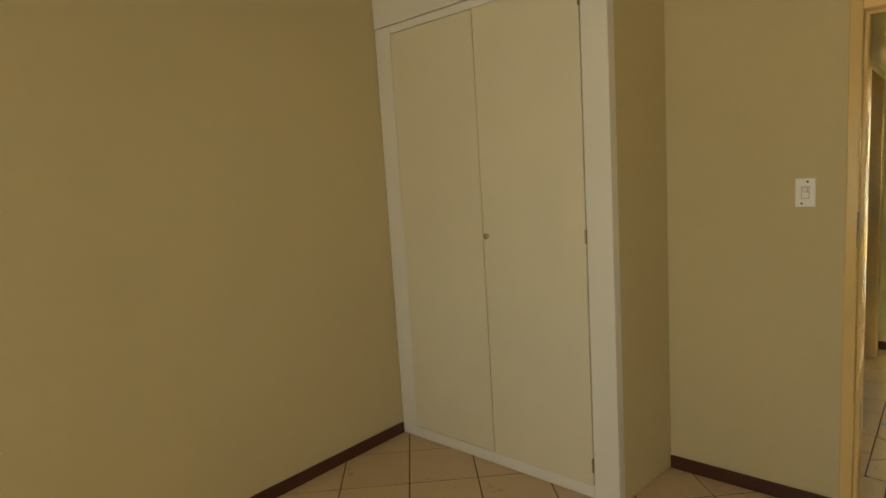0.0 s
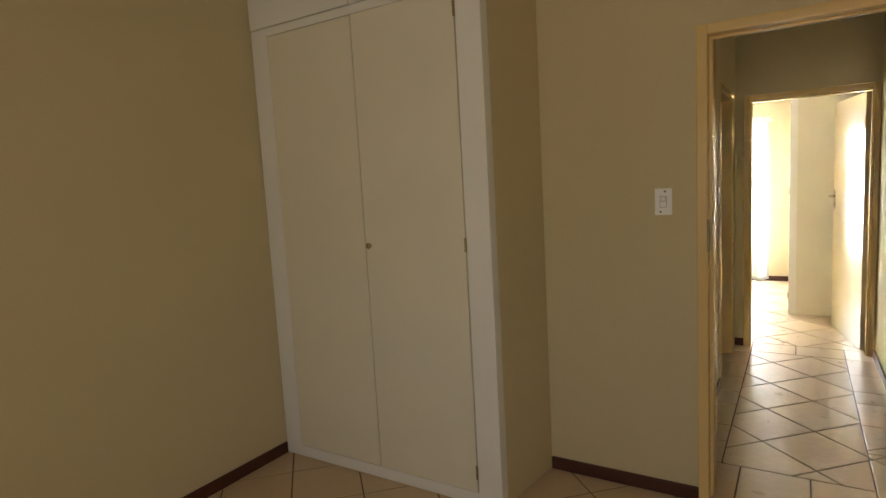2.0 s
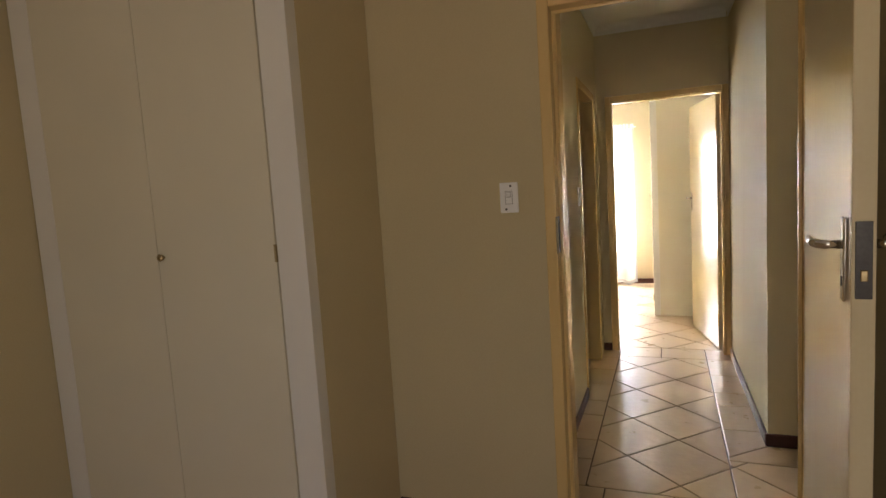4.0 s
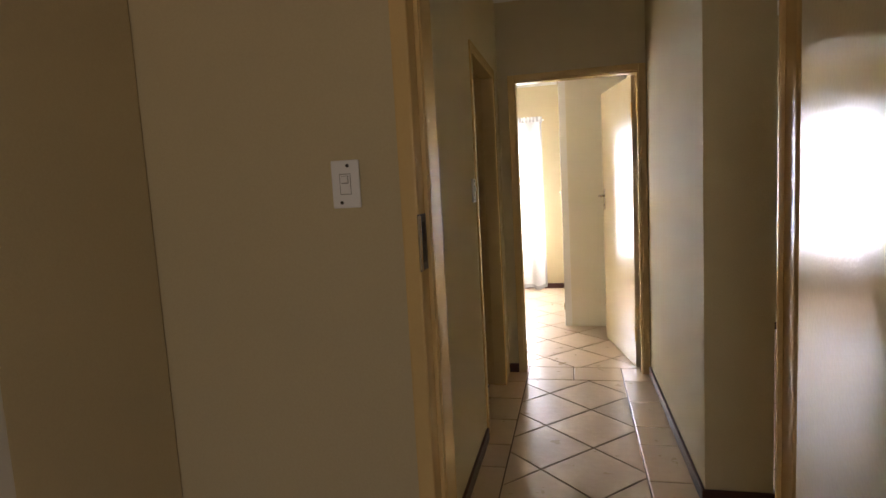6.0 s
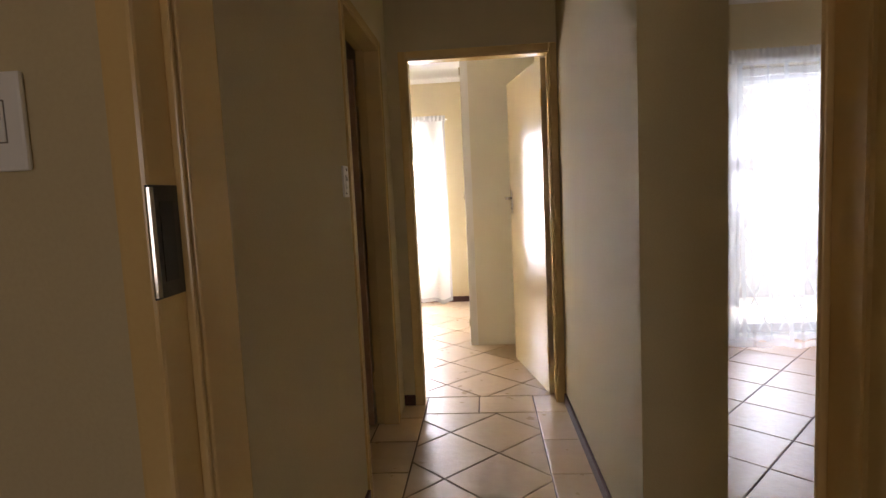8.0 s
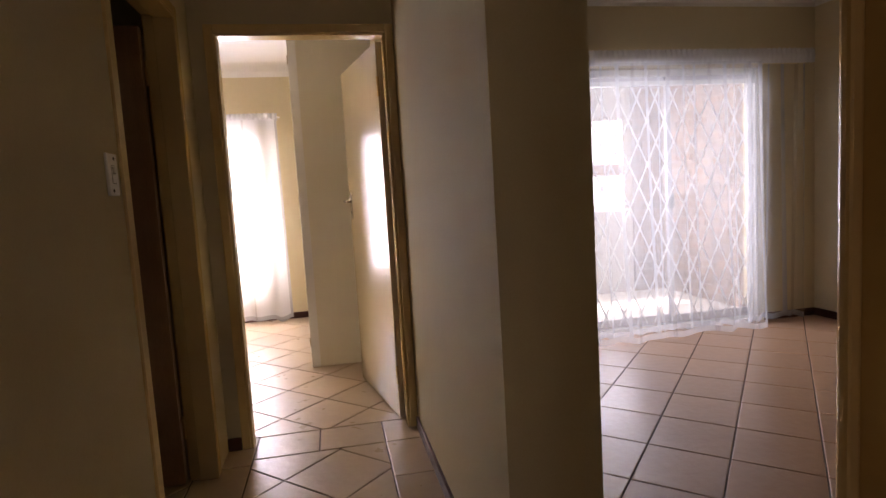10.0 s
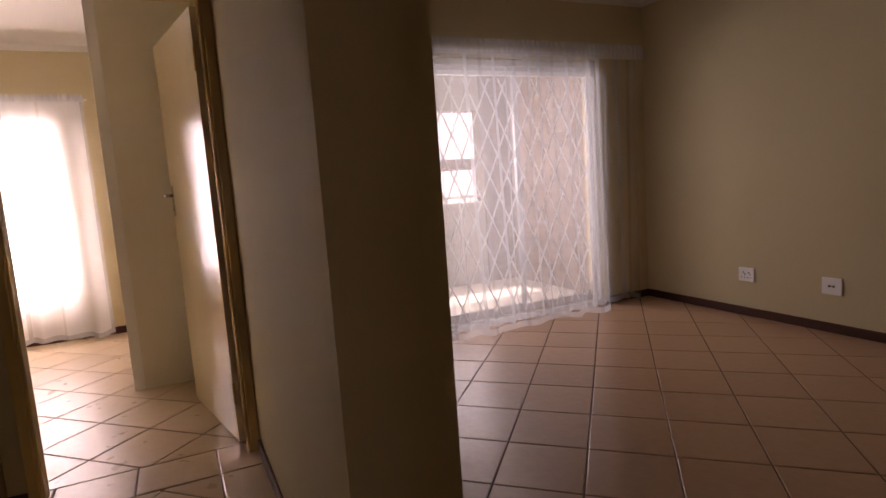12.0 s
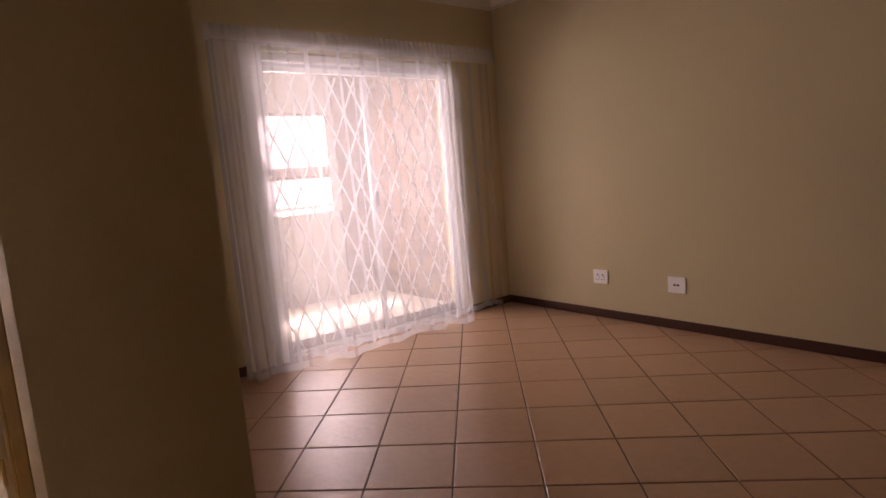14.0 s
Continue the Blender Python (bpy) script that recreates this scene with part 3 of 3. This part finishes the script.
# ---- net curtains ----
def curtain_panel(parent, name, x0, x1, z0, z1, y, folds, depth, seed, material, label="", rows=26, pleats=0, flare=0.0):
    """A hanging net: folds that deepen and wander downwards, a hem that is not quite level, sewn edges and doubled pleats."""
    rnd = random.Random(seed)
    waves = [(rnd.uniform(0.6, 1.4) * folds * math.tau / (x1 - x0), rnd.uniform(0, 6.28), rnd.uniform(0.3, 1.0)) for _ in range(4)]

    def at(x, v, out=0.0):
        o = sum(a * math.sin(f * (x - x0) + p + 0.5 * v * math.sin(3 * x + p)) for f, p, a in waves) / 2.2
        hem = 0.010 * math.sin(5.3 * x + seed) * v ** 4 + 0.014 * o * v ** 6
        return (x + 0.010 * math.cos(waves[0][0] * x) * v, y + depth * o * (0.45 + 0.55 * v + (0.9 * v ** 5 if flare else 0)) - out - flare * v ** 3, z1 + (z0 - z1) * v + hem)

    def sheet(kind, xa, xb, va, vb, cols, rows, cloth, out=0.0, drift=0.0, text=""):
        bm = bmesh.new()
        grid = [[bm.verts.new(at(xa + (xb - xa) * i / cols + drift * j / rows, va + (vb - va) * j / rows, out)) for i in range(cols + 1)] for j in range(rows + 1)]
        for a, b in zip(grid, grid[1:]):
            for i in range(cols):
                bm.faces.new((a[i], a[i + 1], b[i + 1], b[i]))
        return part(kind, bm, cloth, parent, text, smooth=True)

    sheet(name, x0, x1, 0, 1, max(24, int((x1 - x0) * 90)), rows, material, text=label)
    sheet("hem", x0, x1, 0.978, 1.0, max(24, int((x1 - x0) * 90)), 2, SHEER_FOLD, 0.003)
    for xa, xb in ((x0, x0 + 0.022), (x1 - 0.022, x1)):
        sheet("side_hem", xa, xb, 0, 1, 2, rows, SHEER_FOLD, 0.003)
    for k in range(pleats):
        xa = x0 + (x1 - x0) * (k + rnd.uniform(0.2, 0.8)) / pleats
        sheet("pleat", xa, xa + rnd.uniform(0.010, 0.034), 0, 1, 3, rows, SHEER_FOLD if k % 3 else SHEER, 0.005, rnd.uniform(-0.04, 0.04))


def heading(parent, x0, x1, z0, z1, y, seed):
    """The gathered band at the head of a curtain, two layers with a frilled top."""
    rnd = random.Random(seed)
    bm = bmesh.new()
    cols = int((x1 - x0) * 160)
    for side in (-0.014, 0.014):
        rows = []
        for j in range(7):
            v = j / 6
            bulge = side * (1.2 - 1.6 * abs(v - 0.45))
            rows.append([bm.verts.new((x0 + (x1 - x0) * i / cols, y + bulge + 0.005 * math.sin(i * 0.9 + side * 80) * (0.3 + v) + rnd.uniform(-0.001, 0.001),
                                       z0 + (z1 - z0) * v + (0.006 * math.sin(i * 1.7) + rnd.uniform(-0.004, 0.004)) * (v > 0.9))) for i in range(cols + 1)])
        for a, b in zip(rows, rows[1:]):
            for i in range(cols):
                bm.faces.new((a[i], a[i + 1], b[i + 1], b[i]))
    return part("heading", bm, SHEER_DENSE, parent, "gathered frilled heading", smooth=True)


def curtain_rail(x0, x1, z, y, wall_y):
    rail = thing("curtain_rail", pose((x0 + x1) / 2, y, z), "thin white curtain rail on wall brackets", "curtain rail")
    h = (x1 - x0) / 2
    part("rod", rod((-h, 0, 0), (h, 0, 0), 0.008, 12), ALUMINIUM, rail)
    for u in (-h + 0.05, 0.0, h - 0.05):
        part("bracket", box((u - 0.008, 0.006, -0.008), (u + 0.008, wall_y - y, 0.008), 0.002), ALUMINIUM, rail)
    return rail


curtain_rail(1.99, 4.34, 2.135, 7.10, LIV_N)
c = thing("net_curtain", Matrix.Identity(4), "long white sheer net curtain over the balcony door", "curtain")
curtain_panel(c, "panel", 2.0, 3.83, 0.016, 2.10, 7.045, 8, 0.024, 3, SHEER, pleats=17, flare=0.05)
curtain_panel(c, "fold_layer", 2.02, 3.80, 0.028, 2.10, 7.125, 10, 0.022, 4, SHEER)
curtain_panel(c, "panel", 3.76, 4.33, 0.022, 2.10, 7.165, 4, 0.014, 5, SHEER, pleats=4)
curtain_panel(c, "gathered_edge", 1.99, 2.30, 0.02, 2.10, 7.085, 5, 0.016, 6, SHEER_CLOSE)
heading(c, 1.985, 4.35, 2.095, 2.205, 7.10, 8)
curtain_rail(-1.75, 0.03, 2.09, 9.17, BACK_N)
c = thing("net_curtain", Matrix.Identity(4), "long white sheer net curtain over the back room window", "curtain")
curtain_panel(c, "panel", -1.73, -0.005, 0.03, 2.07, 9.14, 9, 0.018, 11, SHEER_CLOSE, pleats=4)
curtain_panel(c, "fold_layer", -1.71, -0.015, 0.04, 2.07, 9.195, 11, 0.018, 13, SHEER_CLOSE)
heading(c, -1.74, 0.004, 2.055, 2.135, 9.17, 12)


# ---- balcony ----
BAL_N, BAL_E, BAL_T = 9.05, 4.2, 0.2
structure("balcony_floor", box((PIL_E, LIV_N + 0.22, -0.2), (BAL_E + 0.24, BAL_N + BAL_T, -0.02)), SCREED, "pale screeded balcony floor in sunlight", "floor")
structure("balcony_ceiling", box((PIL_E, LIV_N + 0.22, 2.40), (BAL_E + 0.24, BAL_N + BAL_T, 2.52)), PLASTER, "plastered balcony soffit", "ceiling")
structure("parapet", box((PIL_E, BAL_N, -0.2), (3.83, BAL_N + BAL_T, 0.92), 0.006), PLASTER, "grey plastered balcony parapet", "parapet")
structure("balcony_beam", box((PIL_E, BAL_N, 1.94), (3.83, BAL_N + BAL_T, 2.40), 0.006), PLASTER, "plastered beam over the balcony opening", "beam")
wall_side = structure("wall_balcony_east", box((BAL_E + 0.012, LIV_N + 0.22, -0.2), (BAL_E + 0.22, BAL_N + BAL_T, 2.40)), MORTAR, "orange face brick balcony side wall", "brick wall")
wall_pier = structure("wall_balcony_pier", box((3.842, BAL_N + 0.012, -0.2), (BAL_E + 0.012, BAL_N + BAL_T, 2.40)), MORTAR, "orange face brick pier beside the opening", "brick wall")
rail = thing("balcony_handrail", Matrix.Identity(4), "thin pale metal handrail above the parapet", "handrail")
part("bar", rod((PIL_E + 0.01, BAL_N + 0.1, 0.985), (3.835, BAL_N + 0.1, 0.985), 0.018), ALUMINIUM, rail)
for u in (1.4, 2.2, 3.0, 3.7):
    part("post", rod((u, BAL_N + 0.1, 0.915), (u, BAL_N + 0.1, 0.985), 0.01), ALUMINIUM, rail)

# outside
# glowing card added for the bright sky and the white wall under the roof edge
sky_glow, hn, hl, hp = node_material("bright_sky_glow")
hp.inputs["Base Color"].default_value = (0.8, 0.85, 0.9, 1)
hp.inputs["Emission Color"].default_value = (0.93, 0.96, 1.0, 1)
hp.inputs["Emission Strength"].default_value = 1.1
structure("backdrop", box((-60, 72, -4), (90, 72.5, 40)), sky_glow, "glowing card added for the bright sky over the distance", "sky")
structure("ground", box((-80, -80, -3.3), (80, 120, -3.2)), GROUND, "dry ground around the houses", "ground")
# only a house's roof edge; the open posts are made up, backdrop glows beneath
port = thing("carport", pose(14, 24, -3.2), "far roof edge of a house, set on made-up posts", "carport")
part("roof_slab", box((-5.2, 0, 4.80), (8, 5, 5.18), 0.03), ROOF_GLARE, port, "far roof edge with glare put into its pale pink colour")
for u in (-5.0, -1.8, 1.5, 4.8, 7.8):
    part("post", box((u - 0.07, 0.3, 0), (u + 0.07, 0.44, 4.8), 0.01), PLASTER, port)
nb = thing("neighbour_house", pose(5.0, 26, -3.2), "pale plastered neighbouring house with a red tiled roof", "house")
part("wall", box((-5, 0, 0), (3.6, 7, 4.6)), CEILING, nb, "pale plastered wall")
bm = bmesh.new()
v = [bm.verts.new(p) for p in ((-5.5, -0.6, 4.6), (4.2, -0.6, 4.6), (4.2, 7.6, 4.6), (-5.5, 7.6, 4.6), (-3.0, 3.5, 6.6), (1.8, 3.5, 6.6))]
for q in ((0, 1, 5, 4), (2, 3, 4, 5), (1, 2, 5), (3, 0, 4), (3, 2, 1, 0)):
    bm.faces.new([v[k] for k in q])
part("roof", bm, ROOF, nb, "red tiled hipped roof")


# ---- bricks ----
def brick_courses(wall, along, u0, u1, z0, z1, place, spin):
    """Stretcher courses of face bricks on a wall; place(u, z) gives where a brick's middle lies."""
    L, B, joint = 0.222, 0.073, 0.012
    meshes = {}
    z, course = z0, 0
    while z < z1 - 0.03:
        u = u0 - (L + joint) / 2 * (course % 2)
        while u < u1 - 0.02:
            a, b = max(u, u0), min(u + L, u1)
            if b - a > 0.03:
                w = round(b - a, 3)
                if w not in meshes:
                    bm = box((-w / 2, -0.006, -B / 2), (w / 2, 0.006, B / 2))
                    front = [e for e in bm.edges if all(v.co.y < 0 for v in e.verts)]
                    bmesh.ops.bevel(bm, geom=front, offset=0.004, segments=1, affect="EDGES")
                    me = bpy.data.meshes.new("brick")
                    bm.to_mesh(me)
                    bm.free()
                    me.materials.append(BRICK)
                    meshes[w] = me
                ob = new("brick", meshes[w])
                ob.parent = wall
                ob.matrix_local = place((a + b) / 2, z + B / 2) @ spin
            u += L + joint
        z += B + joint
        course += 1


brick_courses(wall_side, 1, LIV_N + 0.24, BAL_N, -0.018, 2.38, lambda u, z: Matrix.Translation((BAL_E + 0.009, u, z)), pose(0, 0, 0, 0, 0, -90))
brick_courses(wall_pier, 0, 3.845, BAL_E, -0.018, 2.38, lambda u, z: Matrix.Translation((u, BAL_N + 0.009, z)), Matrix.Identity(4))


# ---- tiled floors ----
def clip(poly, axis, limit, keep_low):
    out = []
    for a, b in zip(poly, poly[1:] + poly[:1]):
        ina, inb = (a[axis] <= limit) == keep_low, (b[axis] <= limit) == keep_low
        if ina:
            out.append(a)
        if ina != inb:
            t = (limit - a[axis]) / (b[axis] - a[axis])
            out.append((a[0] + (b[0] - a[0]) * t, a[1] + (b[1] - a[1]) * t))
    return out


def area(poly):
    return abs(sum(a[0] * b[1] - b[0] * a[1] for a, b in zip(poly, poly[1:] + poly[:1]))) / 2


def shrink(poly, d):
    """The polygon drawn in by d on all its edges."""
    c = (sum(p[0] for p in poly) / len(poly), sum(p[1] for p in poly) / len(poly))
    lines = []
    for a, b in zip(poly, poly[1:] + poly[:1]):
        n = Vector((b[1] - a[1], a[0] - b[0]))
        if n.length < 1e-6:
            continue
        n.normalize()
        if n.dot(Vector(c) - Vector(a)) < 0:
            n = -n
        lines.append((n, n.dot(Vector(a)) + d))
    out = []
    for (n, k), (m, j) in zip(lines, lines[1:] + lines[:1]):
        det = n.x * m.y - n.y * m.x
        if abs(det) < 1e-4:
            continue
        out.append(((k * m.y - n.y * j) / det, (n.x * j - k * m.x) / det))
    return out


TILE_MESH = {}


def tile_piece(floor, poly, joint=0.007, material=None):
    """One tile: a slightly domed edge, its top at floor level."""
    if len(poly) < 3 or area(poly) < 0.0012:
        return
    top_edge = shrink(poly, joint / 2)
    inner = shrink(poly, joint / 2 + 0.0028)
    if len(inner) < 3 or len(inner) != len(top_edge) or area(inner) < 0.0006 or area(inner) > area(poly):
        return
    c = (sum(p[0] for p in poly) / len(poly), sum(p[1] for p in poly) / len(poly))
    material = material or TILE
    key = (material.name, *[(round(p[0] - c[0], 3), round(p[1] - c[1], 3)) for p in poly])
    if key not in TILE_MESH:
        bm = bmesh.new()
        rings = [[bm.verts.new((p[0] - c[0], p[1] - c[1], z)) for p in ring] for ring, z in ((top_edge, -0.008), (top_edge, -0.0016), (inner, 0.0))]
        for a, b in zip(rings, rings[1:]):
            for k in range(len(a)):
                bm.faces.new((a[k], a[(k + 1) % len(a)], b[(k + 1) % len(a)], b[k]))
        bm.faces.new(rings[-1])
        bmesh.ops.recalc_face_normals(bm, faces=bm.faces)
        me = bpy.data.meshes.new("tile")
        bm.to_mesh(me)
        bm.free()
        me.materials.append(material)
        TILE_MESH[key] = me
    ob = new("tile", TILE_MESH[key])
    ob.parent = floor
    ob.location = (c[0], c[1], 0)


def diagonal_field(floor, lo, hi, anchor, ex=(0.249, 0.249), ey=(-0.249, 0.249), pitch=0.352, material=None):
    ex, ey = Vector(ex), Vector(ey)
    reach = int((hi[0] - lo[0] + hi[1] - lo[1]) / pitch) + 30
    for i in range(-reach, reach):
        for j in range(-reach, reach):
            o = Vector(anchor) + ex * i + ey * j
            if not (lo[0] - 0.6 < o.x < hi[0] + 0.6 and lo[1] - 0.6 < o.y < hi[1] + 0.6):
                continue
            poly = [tuple(o), tuple(o + ex), tuple(o + ex + ey), tuple(o + ey)]
            for axis, limit, low in ((0, lo[0], False), (0, hi[0], True), (1, lo[1], False), (1, hi[1], True)):
                poly = clip(poly, axis, limit, low) if len(poly) > 2 else []
            if len(poly) > 2:
                clean = [p for k, p in enumerate(poly) if math.dist(p, poly[k - 1]) > 0.004]
                tile_piece(floor, clean, material=material)


def base(name, lo, hi, label):
    return structure(name, box((lo[0], lo[1], -0.25), (hi[0], hi[1], -0.0035)), GROUT, label, "floor")


fb = base("floor_bedroom", (BED_W - 0.1, BED_S - 0.1), (BED_E + 0.05, 3.37), "beige ceramic tiles laid diagonally with brown grout")
diagonal_field(fb, (BED_W, BED_S), (BED_E, 3.37), (-1.74, 2.432))
fh = base("floor_passage", (-1.55, 3.37), (PIL_E, 6.126), "beige ceramic tiles laid diagonally inside a straight border")
diagonal_field(fh, (0.012, 3.75), (0.655, 5.857), (0.178, 5.097))
diagonal_field(fh, (0.655, 3.37), (PIL_E, 4.165), (0.178, 5.097))
diagonal_field(fh, (-1.5, 3.75), (HALL_W - 0.112, 6.0), (0.178, 5.097))


def strip(floor, lo, hi, cuts, axis):
    cuts = [lo[axis], *cuts, hi[axis]]
    for a, b in zip(cuts, cuts[1:]):
        p, q = list(lo), list(hi)
        p[axis], q[axis] = a, b
        tile_piece(floor, [(p[0], p[1]), (q[0], p[1]), (q[0], q[1]), (p[0], q[1])])


strip(fh, (HALL_W - 0.112, 3.75), (0.012, 6.126), [4.02, 4.25, 4.6, 4.84, 5.16, 5.49, 5.80], 1)
strip(fh, (0.655, 4.55), (HALL_OUT, 6.126), [4.915, 5.135, 5.49, 5.857], 1)
strip(fh, (0.012, 5.857), (0.655, 6.126), [0.327], 0)
strip(fh, (HALL_W - 0.112, 3.37), (0.655, 3.75), [0.10, 0.40], 0)
tile_piece(fh, [(0.655, 4.20), (HALL_OUT, 4.376), (HALL_OUT, 4.55), (0.655, 4.55)])
tile_piece(fh, [(0.655, 4.165), (PIL_E, 4.165), (PIL_E, 4.376), (HALL_OUT, 4.376), (0.655, 4.20)])
fl = base("floor_living", (PIL_E, LIV_S - 0.05), (LIV_E + 0.1, LIV_N + 0.22), "terracotta beige ceramic tiles laid diagonally")
diagonal_field(fl, (PIL_E, LIV_S), (LIV_E, LIV_N + 0.2), (3.069, 5.756), (0.241, 0.272), (-0.250, 0.246), material=TILE_WARM)
# added out of view: closes the gap through which sky light leaked in
base("floor_light_stop", (BED_E + 0.052, LIV_S - 0.05), (PIL_E - 0.001, 3.368), "unseen strip of floor added to stop light from below")
fk = base("floor_back_room", (BACK_W - 0.1, 6.126), (BACK_E + 0.1, BACK_N + 0.1), "sunlit beige ceramic tiles laid diagonally")
diagonal_field(fk, (BACK_W, 6.126), (BACK_E, BACK_N), (0.108, 6.855))
